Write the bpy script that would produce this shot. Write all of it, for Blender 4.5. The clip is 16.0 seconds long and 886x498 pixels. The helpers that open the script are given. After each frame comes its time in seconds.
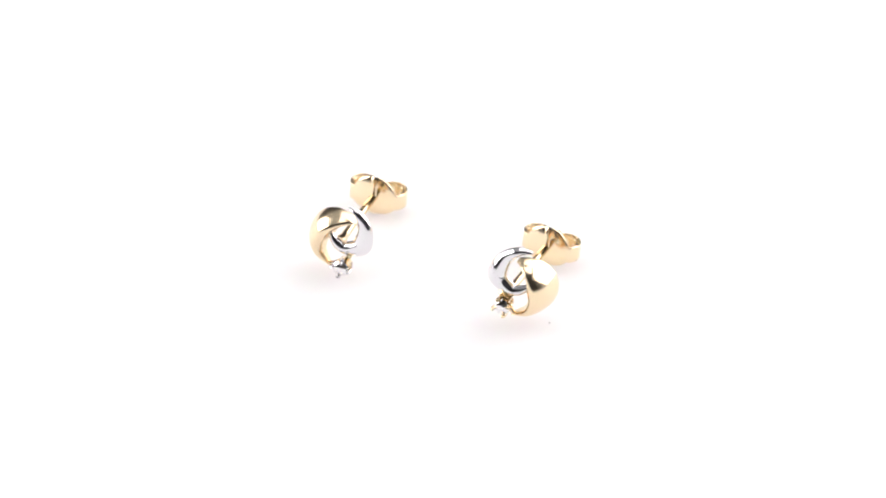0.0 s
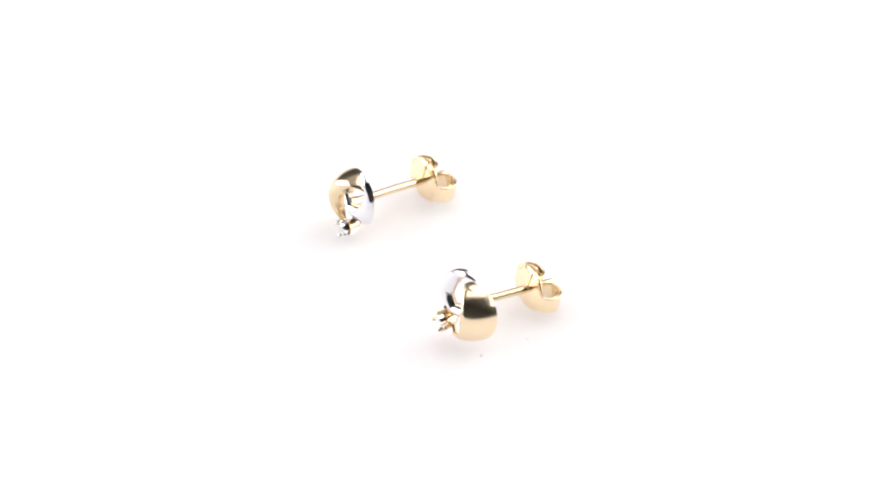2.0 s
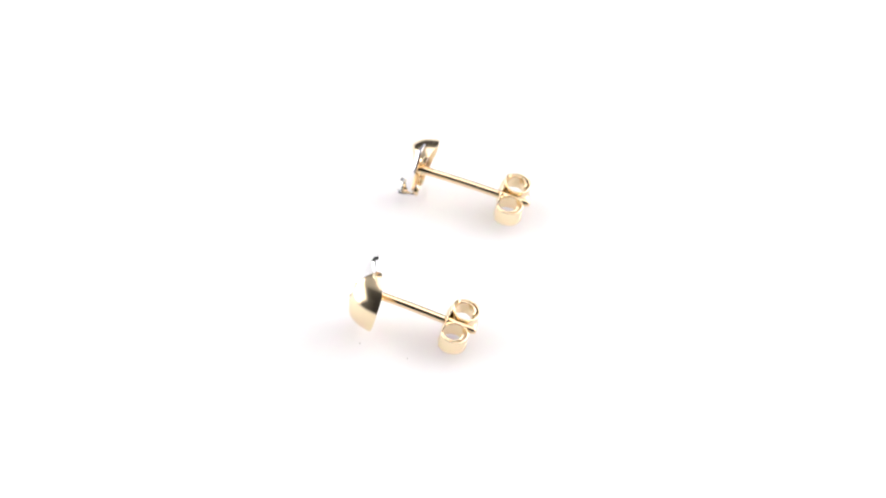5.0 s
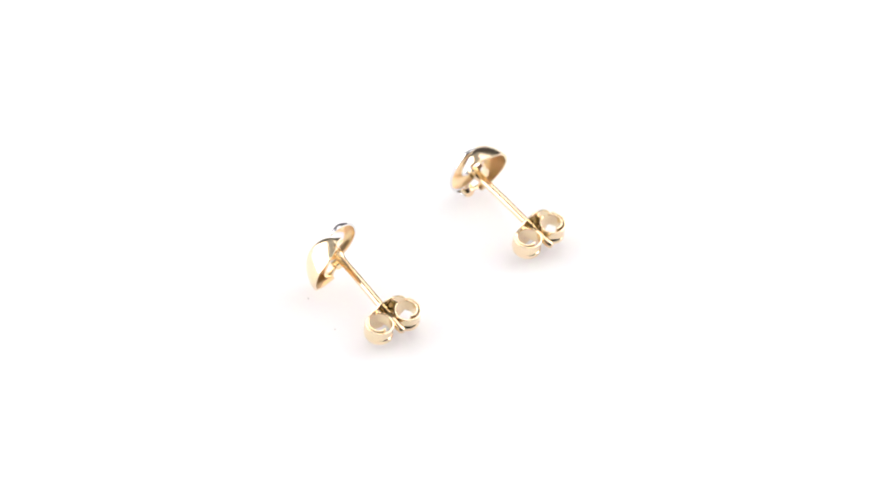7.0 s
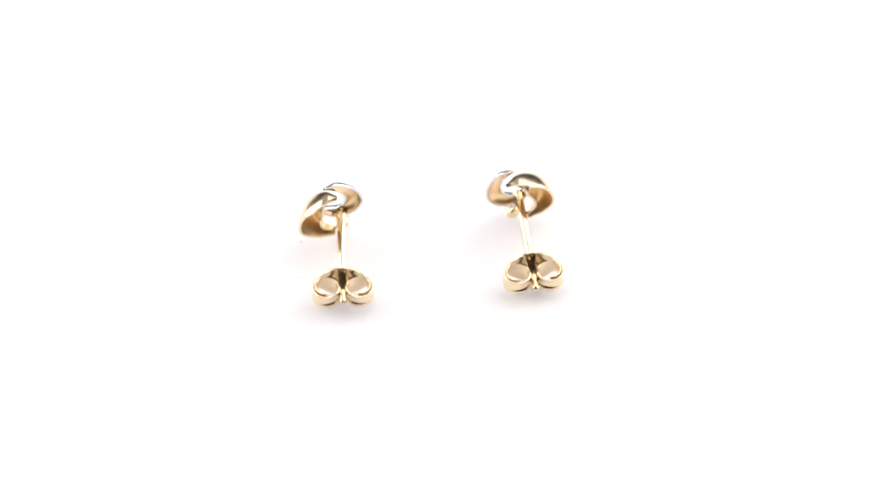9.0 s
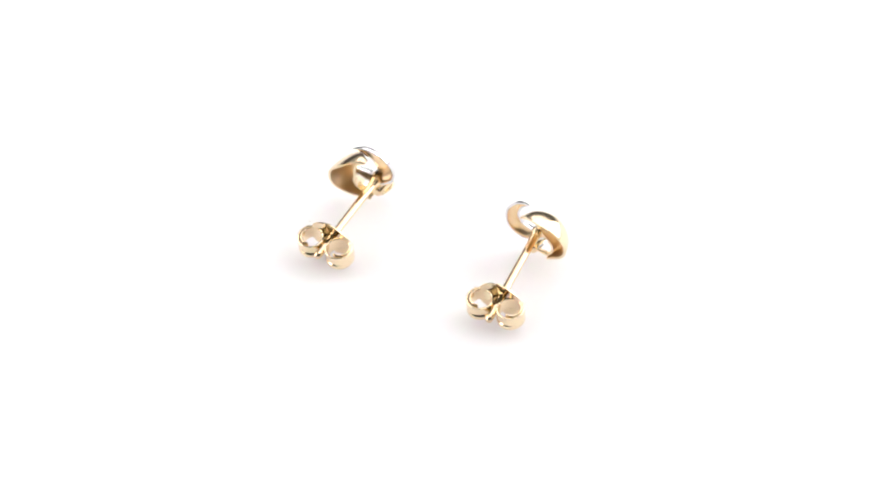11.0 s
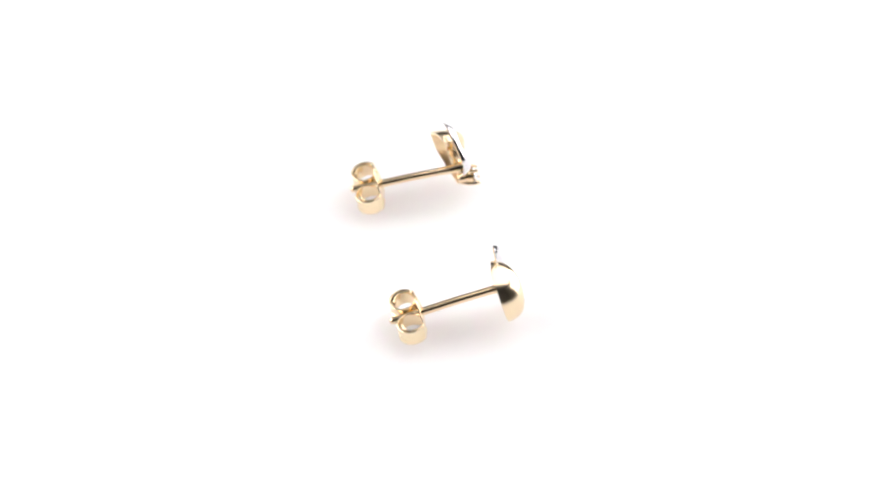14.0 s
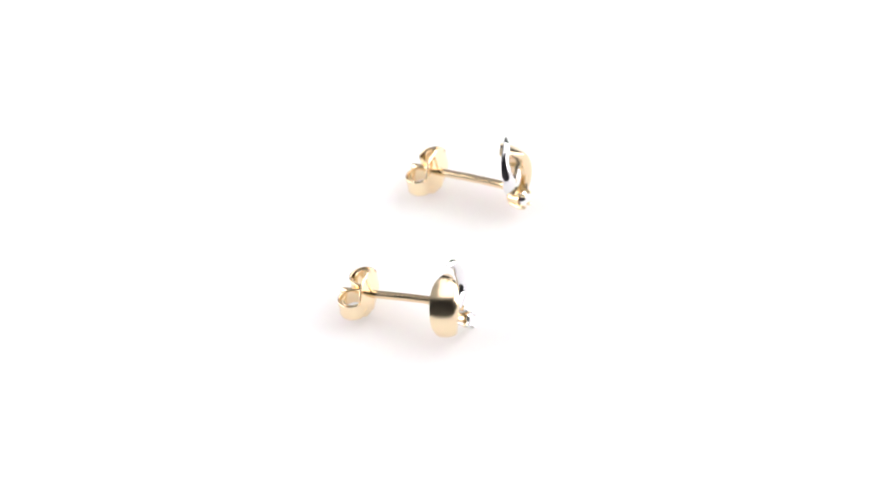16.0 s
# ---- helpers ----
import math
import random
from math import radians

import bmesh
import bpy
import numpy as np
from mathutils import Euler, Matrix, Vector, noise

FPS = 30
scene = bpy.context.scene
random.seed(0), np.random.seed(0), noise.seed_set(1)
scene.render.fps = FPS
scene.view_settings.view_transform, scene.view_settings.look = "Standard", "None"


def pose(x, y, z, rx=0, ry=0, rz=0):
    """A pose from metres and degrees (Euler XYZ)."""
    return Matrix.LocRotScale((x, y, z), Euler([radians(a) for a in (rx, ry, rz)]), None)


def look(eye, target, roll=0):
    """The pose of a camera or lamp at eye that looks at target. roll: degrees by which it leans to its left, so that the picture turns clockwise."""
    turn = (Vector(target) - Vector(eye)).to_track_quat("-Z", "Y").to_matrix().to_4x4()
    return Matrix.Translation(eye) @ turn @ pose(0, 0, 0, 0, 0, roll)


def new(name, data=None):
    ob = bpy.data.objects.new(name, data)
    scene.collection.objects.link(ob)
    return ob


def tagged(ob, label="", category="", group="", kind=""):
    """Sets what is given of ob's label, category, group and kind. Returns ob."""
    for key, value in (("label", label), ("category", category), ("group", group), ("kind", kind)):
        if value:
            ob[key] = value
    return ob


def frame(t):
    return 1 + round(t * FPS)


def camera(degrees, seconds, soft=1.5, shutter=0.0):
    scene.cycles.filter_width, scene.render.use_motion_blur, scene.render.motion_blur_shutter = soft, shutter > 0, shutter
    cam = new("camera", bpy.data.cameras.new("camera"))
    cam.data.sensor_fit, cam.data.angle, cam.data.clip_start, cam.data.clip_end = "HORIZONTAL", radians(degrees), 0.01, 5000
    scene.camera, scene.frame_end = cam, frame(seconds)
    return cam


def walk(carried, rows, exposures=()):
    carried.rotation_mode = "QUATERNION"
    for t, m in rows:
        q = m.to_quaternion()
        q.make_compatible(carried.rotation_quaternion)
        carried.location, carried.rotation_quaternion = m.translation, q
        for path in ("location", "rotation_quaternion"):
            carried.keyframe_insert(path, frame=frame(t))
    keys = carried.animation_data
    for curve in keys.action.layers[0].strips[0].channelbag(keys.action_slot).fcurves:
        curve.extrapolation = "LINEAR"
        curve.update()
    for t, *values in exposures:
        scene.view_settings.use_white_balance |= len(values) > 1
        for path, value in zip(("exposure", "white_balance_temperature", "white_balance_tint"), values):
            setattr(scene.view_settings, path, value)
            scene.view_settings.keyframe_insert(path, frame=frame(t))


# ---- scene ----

MM = 0.001
FLOOR = -3.48 * MM          # height of the turntable's face, below the post roots
SPIN = -16.7155             # degrees per second

# ---- camera ----
cam = camera(14.36, 16.0, soft=1.9)
ELEV, DIST = radians(43.79), 350.2 * MM
EYE = Vector((0, -DIST * math.cos(ELEV), DIST * math.sin(ELEV)))
UP = Vector((0, math.sin(ELEV), math.cos(ELEV)))
AIM = Vector((0.411 * MM, 0, 0)) - UP * 1.458 * MM
cam.data.dof.use_dof, cam.data.dof.focus_distance, cam.data.dof.aperture_fstop = True, 0.347, 25.0
walk(cam, [(0.0, look(EYE, AIM)), (16.0, look(EYE, AIM))])

# ---- light ----
scene.view_settings.exposure = 0.23
world = bpy.data.worlds.new("studio")
scene.world = world
world.use_nodes = True
world.node_tree.nodes["Background"].inputs["Color"].default_value = (0.5, 0.5, 0.55, 1)
world.node_tree.nodes["Background"].inputs["Strength"].default_value = 0.05


def softbox(name, eye, target, sx, sy, watts, colour=(1, 1, 1), shape="RECTANGLE"):
    lamp = bpy.data.lights.new(name, "AREA")
    lamp.shape, lamp.size, lamp.size_y, lamp.energy, lamp.color = shape, sx, sy, watts, colour
    ob = new(name, lamp)
    ob.matrix_world = look(eye, target)
    return ob


softbox("overhead_softbox_lamp", (0.15, 0.28, 0.5), (0.15, 0.2801, 0), 0.44, 0.74, 1.5, (1, 0.965, 0.97))
# added wide dim fill, only there for mid tones in the metal around the softbox
softbox("overhead_fill_lamp", (0, 0.42, 0.52), (0, 0.4201, 0), 1.3, 1.2, 1.2, (1, 0.975, 0.985), "ELLIPSE")
softbox("side_softbox_lamp", (-0.6, 0.1, 0.29), (0, 0, 0.03), 0.84, 0.56, 5.0, (1, 0.97, 0.98))
softbox("side_softbox_lamp", (0.58, 0.18, 0.29), (0, 0, 0.03), 0.76, 0.56, 4.7, (1, 0.97, 0.98))


# ---- materials ----
def material(name, colour, metallic=0.0, rough=0.5, bump=0.0, scale=2000.0, vary=0.0):
    m = bpy.data.materials.new(name)
    m.use_nodes = True
    nt = m.node_tree
    b = nt.nodes["Principled BSDF"]
    b.inputs["Base Color"].default_value = (*colour, 1)
    b.inputs["Metallic"].default_value = metallic
    b.inputs["Roughness"].default_value = rough
    tc = nt.nodes.new("ShaderNodeTexCoord")
    if vary:
        n = nt.nodes.new("ShaderNodeTexNoise")
        n.inputs["Scale"].default_value = scale * 0.25
        n.inputs["Detail"].default_value = 4
        r = nt.nodes.new("ShaderNodeMapRange")
        r.inputs["To Min"].default_value = max(0.0, rough - vary)
        r.inputs["To Max"].default_value = rough + vary
        nt.links.new(tc.outputs["Object"], n.inputs["Vector"])
        nt.links.new(n.outputs["Fac"], r.inputs["Value"])
        nt.links.new(r.outputs["Result"], b.inputs["Roughness"])
    if bump:
        n = nt.nodes.new("ShaderNodeTexNoise")
        n.inputs["Scale"].default_value = scale
        n.inputs["Detail"].default_value = 3
        k = nt.nodes.new("ShaderNodeBump")
        k.inputs["Strength"].default_value = 1.0
        k.inputs["Distance"].default_value = bump
        nt.links.new(tc.outputs["Object"], n.inputs["Vector"])
        nt.links.new(n.outputs["Fac"], k.inputs["Height"])
        nt.links.new(k.outputs["Normal"], b.inputs["Normal"])
    return m


GOLD = material("polished_yellow_gold", (0.89, 0.74, 0.505), 1.0, 0.2, 2e-6, 900, 0.04)
GOLD_BACK = material("cast_gold_inside", (0.96, 0.75, 0.48), 1.0, 0.34, 8e-6, 1500, 0.06)
WHITE_GOLD = material("polished_white_gold", (0.79, 0.785, 0.8), 1.0, 0.1, 2e-6, 900, 0.03)
GOLD_WIRE = material("drawn_gold_wire", (0.87, 0.69, 0.45), 1.0, 0.13, 4e-6, 700, 0.04)
GOLD_SHEET = material("stamped_gold_sheet", (0.945, 0.79, 0.545), 1.0, 0.17, 5e-6, 900, 0.06)
WHITE = material("white_matt_acrylic", (0.93, 0.91, 0.92), 0.0, 0.6, 4e-6, 3000, 0.1)
TABLE = material("pale_grey_table", (0.45, 0.45, 0.46), 0.0, 0.5, 1e-4, 200, 0.1)
WALL = material("dark_studio_wall", (0.2, 0.2, 0.21), 0.0, 0.8, 5e-4, 60, 0.1)
DUST = material("dust", (0.66, 0.64, 0.64), 0.0, 0.9)
# light spreads inside the milky acrylic
_w = WHITE.node_tree.nodes["Principled BSDF"]
_w.inputs["Subsurface Weight"].default_value = 1.0
_w.inputs["Subsurface Radius"].default_value = (1.0, 0.93, 1.0)
_w.inputs["Subsurface Scale"].default_value = 9 * MM
STONE = bpy.data.materials.new("clear_diamond")
STONE.use_nodes = True
_b = STONE.node_tree.nodes["Principled BSDF"]
_b.inputs["Base Color"].default_value = (1, 1, 1, 1)
_b.inputs["Roughness"].default_value = 0.0
_b.inputs["IOR"].default_value = 2.4
# mirror-like metal share stands in for the light a clear stone throws back
_b.inputs["Metallic"].default_value = 0.8
_b.inputs["Transmission Weight"].default_value = 1.0


# ---- mesh helpers ----
def part(name, bm, mats, parent=None, label="", smooth=35.0, at=None):
    """One mesh object out of bm (in millimetres), under its thing or part."""
    bmesh.ops.recalc_face_normals(bm, faces=bm.faces)
    me = bpy.data.meshes.new(name)
    bm.to_mesh(me)
    bm.free()
    me.transform(Matrix.Scale(MM, 4))
    for m in mats if isinstance(mats, (list, tuple)) else (mats,):
        me.materials.append(m)
    for p in me.polygons:
        p.use_smooth = True
    me.set_sharp_from_angle(angle=radians(smooth))
    ob = new(name, me)
    if parent:
        ob.parent = parent
    if at is not None:
        ob.matrix_basis = at
    return tagged(ob, label)


def spline(ctrl, n):
    """Catmull-Rom through rows of numbers, n steps in all."""
    c = np.array(ctrl, float)
    c = np.vstack([2 * c[0] - c[1], c, 2 * c[-1] - c[-2]])
    out = []
    for k in range(n + 1):
        s = k / n * (len(c) - 3)
        i = min(int(s), len(c) - 4)
        f = s - i
        p0, p1, p2, p3 = c[i:i + 4]
        out.append(0.5 * (2 * p1 + (p2 - p0) * f + (2 * p0 - 5 * p1 + 4 * p2 - p3) * f * f + (3 * p1 - p0 - 3 * p2 + p3) * f ** 3))
    return np.array(out)


def strip_faces(bm, rows, closed=False, mat=0):
    for a, b in zip(rows, rows[1:]):
        m = len(a)
        for j in range(m if closed else m - 1):
            f = bm.faces.new((a[j], a[(j + 1) % m], b[(j + 1) % m], b[j]))
            f.material_index = mat


def crescent(ctrl, outside, place, thick=0.26, n=72, m=30, power=1.0):
    """A hollow domed horn open at its back. Rows of ctrl: u, v, half width, dome height, depth of the inner and of the outer back rim.
    place turns a point of the plan into the earring's space."""
    bm = bmesh.new()
    rows = spline(ctrl, n)
    outer, inner = [], []
    for k, (u, v, w, h, yi, yo) in enumerate(rows):
        d = rows[min(k + 1, n)][:2] - rows[max(k - 1, 0)][:2]
        d /= np.linalg.norm(d)
        nx, ny = -d[1] * outside, d[0] * outside
        w, h = max(w, 0.06), max(h, 0.12)
        for store, ww, hh in ((outer, w, h), (inner, max(w - thick, w * 0.3), max(h - thick, h * 0.3))):
            ring = []
            for j in range(m + 1):
                a = math.pi * j / m
                c, q = math.cos(a), math.sin(a)
                c, q = math.copysign(abs(c) ** power, c), abs(q) ** power
                base = (yo * (1 + c) + yi * (1 - c)) / 2
                ring.append(bm.verts.new(place(u + nx * ww * c, base - hh * q, v + ny * ww * c)))
            store.append(ring)
    strip_faces(bm, outer, mat=0)
    strip_faces(bm, inner, mat=1)
    for e in (0, -1):
        strip_faces(bm, [[r[e] for r in outer], [r[e] for r in inner]], mat=0)
    for e in (0, -1):
        strip_faces(bm, [outer[e], inner[e]], mat=0)
    return bm


def tube(rows, m=20, bm=None, caps=True):
    """A round rod along rows of x, y, z, radius."""
    bm = bm or bmesh.new()
    rings = []
    for k, (x, y, z, r) in enumerate(rows):
        d = Vector(rows[min(k + 1, len(rows) - 1)][:3]) - Vector(rows[max(k - 1, 0)][:3])
        q = d.to_track_quat("Z", "Y").to_matrix()
        rings.append([bm.verts.new(Vector((x, y, z)) + q @ Vector((r * math.cos(2 * math.pi * j / m), r * math.sin(2 * math.pi * j / m), 0))) for j in range(m)])
    strip_faces(bm, rings, closed=True)
    if caps:
        bm.faces.new(rings[0])
        bm.faces.new(rings[-1])
    return bm


def ribbon(profile, out=1, thick=0.2):
    """A bent metal strip. Rows of profile: x, y, half height, height of its middle, depth of the groove along its outer face."""
    bm = bmesh.new()
    rings = []
    n = len(profile)
    levels = (-1, -0.97, -0.88, -0.7, -0.52, -0.46, -0.4, -0.34, -0.28, -0.1, 0.2, 0.5, 0.75, 0.9, 0.97, 1)
    for k, (x, y, hz, mid, groove) in enumerate(profile):
        d = np.array(profile[min(k + 1, n - 1)][:2]) - np.array(profile[max(k - 1, 0)][:2])
        d = d / (np.linalg.norm(d) + 1e-9)
        nx, ny = -d[1] * out, d[0] * out
        ring = []
        for face in (1, -1):
            for z in levels[::face]:
                o = face * thick / 2 * (0.5 if abs(z) == 1 else 0.85 if abs(z) == 0.97 else 1)
                o -= groove * 0.35 * (1 - z * z)
                if face == 1:
                    o -= groove * max(0.0, 1 - ((z + 0.4) / 0.13) ** 2)
                    o += groove * 0.6 * max(0.0, min(1.0, (-0.4 - z) / 0.1))
                dish = 0.26 * max(0.0, hz - 0.88) * abs(z) ** 3
                ring.append(bm.verts.new((x + nx * o, y + ny * o + dish, mid + z * hz)))
        rings.append(ring)
    strip_faces(bm, rings, closed=True)
    bm.faces.new(rings[0])
    bm.faces.new(rings[-1])
    return bm


# ---- earring ----
# rows: u, v, half width, dome height, inner back rim, outer back rim
GOLD_HORN = [(1.43, 2.4, 0.1, 0.15, -0.26, 0.3),
             (0.43, 2.53, 0.5, 1.18, -0.08, 0.5),
             (-0.68, 2.22, 0.85, 1.94, 0.06, 0.9),
             (-1.7, 1.36, 1.26, 2.22, 0.2, 0.9),
             (-2.43, -0.16, 1.13, 2.01, 0.18, 0.83),
             (-2.19, -1.79, 0.66, 1.42, 0.1, 0.5),
             (-1, -3.19, 0.13, 0.6, 0.03, 0.25)]
WHITE_HORN = [(0.6, 4.16, 0.13, 0.15, -0.33, -0.21),
             (1.68, 3.67, 0.45, 0.55, -0.31, -0.35),
             (2.45, 2.38, 0.71, 0.57, -0.35, -0.39),
             (2.53, 1.02, 0.91, 0.68, -0.45, -0.42),
             (2.2, -0.03, 1.0, 0.78, -0.52, -0.34),
             (1.33, -0.52, 0.92, 0.8, -0.47, -0.18),
             (0.27, -0.56, 0.7, 0.74, -0.45, -0.22),
             (-0.4, -0.12, 0.57, 0.65, -0.49, -0.26),
             (-0.85, 0.55, 0.34, 0.5, -0.43, -0.24),
             (-0.95, 1.15, 0.1, 0.3, -0.4, -0.24)]

def brilliant(r):
    """A round brilliant with table, star, kite and pavilion facets, table towards -y."""
    bm = bmesh.new()
    n = 16

    def ring(rad, y, count, off):
        return [bm.verts.new((rad * math.cos(2 * math.pi * (j + off) / count), y, rad * math.sin(2 * math.pi * (j + off) / count))) for j in range(count)]

    table = ring(0.42 * r, -0.38 * r, 8, 0)
    star = ring(0.72 * r, -0.26 * r, 8, 0.5)
    top, low = ring(r, -0.03 * r, n, 0), ring(r, 0.03 * r, n, 0)
    pav = ring(0.42 * r, 0.5 * r, 8, 0.5)
    tip = bm.verts.new((0, 0.86 * r, 0))
    bm.faces.new(table)
    for j in range(8):
        k = (j + 1) % 8
        bm.faces.new((table[j], table[k], star[j]))
        bm.faces.new((star[j - 1], table[j], star[j], top[2 * j]))
        bm.faces.new((top[2 * j], star[j], top[2 * j + 1]))
        bm.faces.new((top[2 * j + 1], star[j], top[(2 * j + 2) % n]))
        bm.faces.new((low[2 * j], low[2 * j + 1], pav[j]))
        bm.faces.new((low[2 * j + 1], low[(2 * j + 2) % n], pav[j]))
        bm.faces.new((pav[j - 1], low[2 * j], pav[j], tip))
    strip_faces(bm, [top, low], closed=True)
    return bm


def plate_height(x):
    """Half height of the clasp's oval plate, x from its middle."""
    return 0.88 + 1.3 * max(0.0, 1 - (abs(x) / 2.2) ** 2.4) ** 0.8


def scroll(side):
    """One curled half of the butterfly back, from its middle to the loop's end that turns in beside the post."""
    prof = []
    for k in range(20):
        q = 0.3 + 2.3 * k / 19
        prof.append((side * q, 0.1 + 0.42 * ((q - 0.3) / 2.3) ** 2, plate_height(q), 0.22 * plate_height(q) - 0.33, 0.0))
    for k in range(65):
        f = k / 64
        a = radians(-42 + 500 * f)
        r = 1.33 * (1 - 0.1 * f - 1.1 * max(0.0, f - 0.62) ** 1.3)
        prof.append((side * (1.62 + r * math.cos(a)), 1.5 + r * math.sin(a), 0.88 - 0.1 * f, -0.14 + 0.04 * f, 0.1 * min(1.0, max(0.0, 6 * (f - 0.12)), 4 * (1 - f))))
    return prof


def earring(name, place, turn, stone, foot, nut, post_len, label, prong_mat):
    root = new(name)
    tagged(root, label, "earring", "pair of stud earrings")
    part("yellow_gold_crescent", crescent(GOLD_HORN, -1, place, power=1.08), (GOLD, GOLD_BACK), root, "domed polished yellow gold crescent, hollow at the back", 50)
    part("white_gold_crescent", crescent(WHITE_HORN, 1, place, power=1.05), (WHITE_GOLD, GOLD_BACK), root, "polished white gold crescent, yellow gold inside", 50)
    # the post leaves its foot behind the crescents and runs a little crooked to the clasp
    fx, fz = foot
    nx, ny, nz = nut
    rows = []
    for y, r in ((-0.9, 0.62), (-0.4, 0.6), (0.0, 0.48), (0.5, 0.43), (1.0, 0.41), (ny * 0.35, 0.4), (ny * 0.5, 0.4), (ny * 0.65, 0.4), (ny, 0.4), (post_len - 0.5, 0.39), (post_len - 0.2, 0.34), (post_len - 0.05, 0.24), (post_len, 0.12)):
        f = max(0.0, y) / ny
        bow = 0.07 * math.sin(math.pi * min(1.0, f))
        rows.append((fx + (nx - fx) * f, y, fz + (nz - fz) * f + bow, r))
    part("post", tube(rows), GOLD_WIRE, root, "straight yellow gold wire post")
    # four-claw setting with its stone, held between the crescents' ends
    x, z = stone
    strut = ((-1.1, -0.25, -3.05), (1.1, -0.7, -1.3))
    setting = part("stone_setting", tube([(x, -0.1, z, 0.5), (x, -0.3, z, 0.62), (x, -0.9, z, 0.7), (x, -1.3, z, 0.84), (x, -1.52, z, 0.88), (x, -1.56, z, 0.84), (x, -1.3, z, 0.68), (x, -0.7, z, 0.2)], 28), GOLD_WIRE, root, "small yellow gold claw setting")
    for (u, y, v), r in ((strut[0], 0.24), (strut[1], 0.3)):
        p = place(u, y, v)
        part("strut", tube([(p.x, p.y, p.z, r), ((p.x + x) / 2, (p.y - 0.5) / 2, (p.z + z) / 2, r * 0.85), (x, -0.5, z, r)], 12), GOLD_WIRE, setting)
    for k in range(4):
        a = radians(45 + 90 * k + turn)
        c, q = math.cos(a), math.sin(a)
        part("prong", tube([(x + r * c, y, z + r * q, w) for r, y, w in ((0.55, -0.3, 0.13), (0.84, -1.0, 0.14), (0.97, -1.6, 0.16), (0.94, -1.95, 0.19), (0.86, -2.13, 0.18), (0.78, -2.25, 0.08))], 10), prong_mat, setting)
    part("diamond", brilliant(0.86), STONE, root, "small clear round brilliant stone", 5, pose(x * MM, -1.78 * MM, z * MM))
    # clasp
    clasp = part("butterfly_back", ribbon([(q, 0.1 - 0.1 * (1 - (q / 0.35) ** 2), plate_height(q), 0.22 * plate_height(q) - 0.33, 0.0) for q in np.linspace(-0.35, 0.35, 7)], -1), GOLD_SHEET, root, "scrolled yellow gold butterfly clasp", 40, pose(nx * MM, ny * MM, nz * MM))
    for side in (1, -1):
        part("scroll", ribbon(scroll(side), -side), GOLD_SHEET, clasp, "", 50)
    return root


def place_a(u, y, v):
    return Vector((u, y - 0.25 + 0.047 * (u - 0.7) + 0.011 * (v - 1.57), v))


def place_b(u, y, v):
    """The mirror image, turned about the middle of the opening."""
    c, q = math.cos(radians(-21.262)), math.sin(radians(-21.262))
    a, b = 0.7 - u, v - 1.57
    x, z = c * a - q * b, q * a + c * b
    return Vector((x + 0.819, y * 1.15 - 0.03 + 0.163 * x + 0.027 * z, z + 1.703))


earring_a = earring("earring", place_a, 38, (0.58, -2.48), (0.0, 0.0), (0.0, 7.85, -0.08), 11.2, "two-tone gold knot stud earring with white claws round its stone", WHITE_GOLD)
earring_b = earring("earring", place_b, -20, (-0.06, -2.08), (0.1, -0.75), (0.15, 7.5, -0.25), 10.75, "two-tone gold knot stud earring with yellow claws round its stone", GOLD)

# ---- studio ----
def disc(radius, depth, top, m=128):
    bm = bmesh.new()
    e = 0.6
    tube_rows = [(0, 0, top - depth, radius), (0, 0, top - e, radius), (0, 0, top - 0.2 * e, radius - 0.2 * e), (0, 0, top, radius - e)]
    return tube(tube_rows, m, bm)


turntable = part("turntable", disc(200, 12, FLOOR / MM), WHITE, None, "", 30)
tagged(turntable, "round matt white display turntable", "turntable")


def speck(size, seed):
    """A flattened crumb of dust."""
    rng = random.Random(seed)
    bm = bmesh.new()
    bmesh.ops.create_icosphere(bm, subdivisions=2, radius=size)
    for v in bm.verts:
        v.co *= rng.uniform(0.75, 1.2)
        v.co.z = v.co.z * 0.5 + size * 0.45
    ob = part("dust_speck", bm, DUST)
    return tagged(ob, "tiny grey crumb of dust on the white turntable", "dust speck", "dust specks")


dust = [(speck(0.11, 1), 10.87, -9.0), (speck(0.08, 2), 13.44, -4.61)]


def slab(name, lo, hi, mat):
    bm = bmesh.new()
    bmesh.ops.create_cube(bm, size=1)
    for v in bm.verts:
        v.co = Vector([(lo[k] + hi[k]) / 2 + v.co[k] * (hi[k] - lo[k]) for k in range(3)]) / MM
    return tagged(part(name, bm, mat), kind="structure")


TOP = FLOOR - 0.012


slab("ground", (-1.5, -1.5, TOP - 0.05), (1.5, 1.5, TOP), TABLE)
slab("wall_north", (-1.5, 1.5, TOP), (1.5, 1.6, 2.0), WALL)
slab("wall_south", (-1.5, -1.6, TOP), (1.5, -1.5, 2.0), WALL)
slab("wall_east", (1.5, -1.6, TOP), (1.6, 1.6, 2.0), WALL)
slab("wall_west", (-1.6, -1.6, TOP), (-1.5, 1.6, 2.0), WALL)
slab("ceiling", (-1.6, -1.6, 2.0), (1.6, 1.6, 2.1), WALL)


def motions():
    for ob, base in ((earring_a, pose(-9.535 * MM, -0.337 * MM, -0.086 * MM, 0, 0, -21.829) @ pose(0, 0, 0, -9.415)),
                     (earring_b, pose(7.162 * MM, -7.011 * MM, 0.349 * MM, 0, 0, -27.235) @ pose(0, 0, 0, -11.483)),
                     (turntable, Matrix.Identity(4)), *((d, pose(x * MM, y * MM, FLOOR)) for d, x, y in dust)):
        walk(ob, [(0.5 * k, pose(0, 0, 0, 0, 0, SPIN * 0.5 * k) @ base) for k in range(33)])


motions()
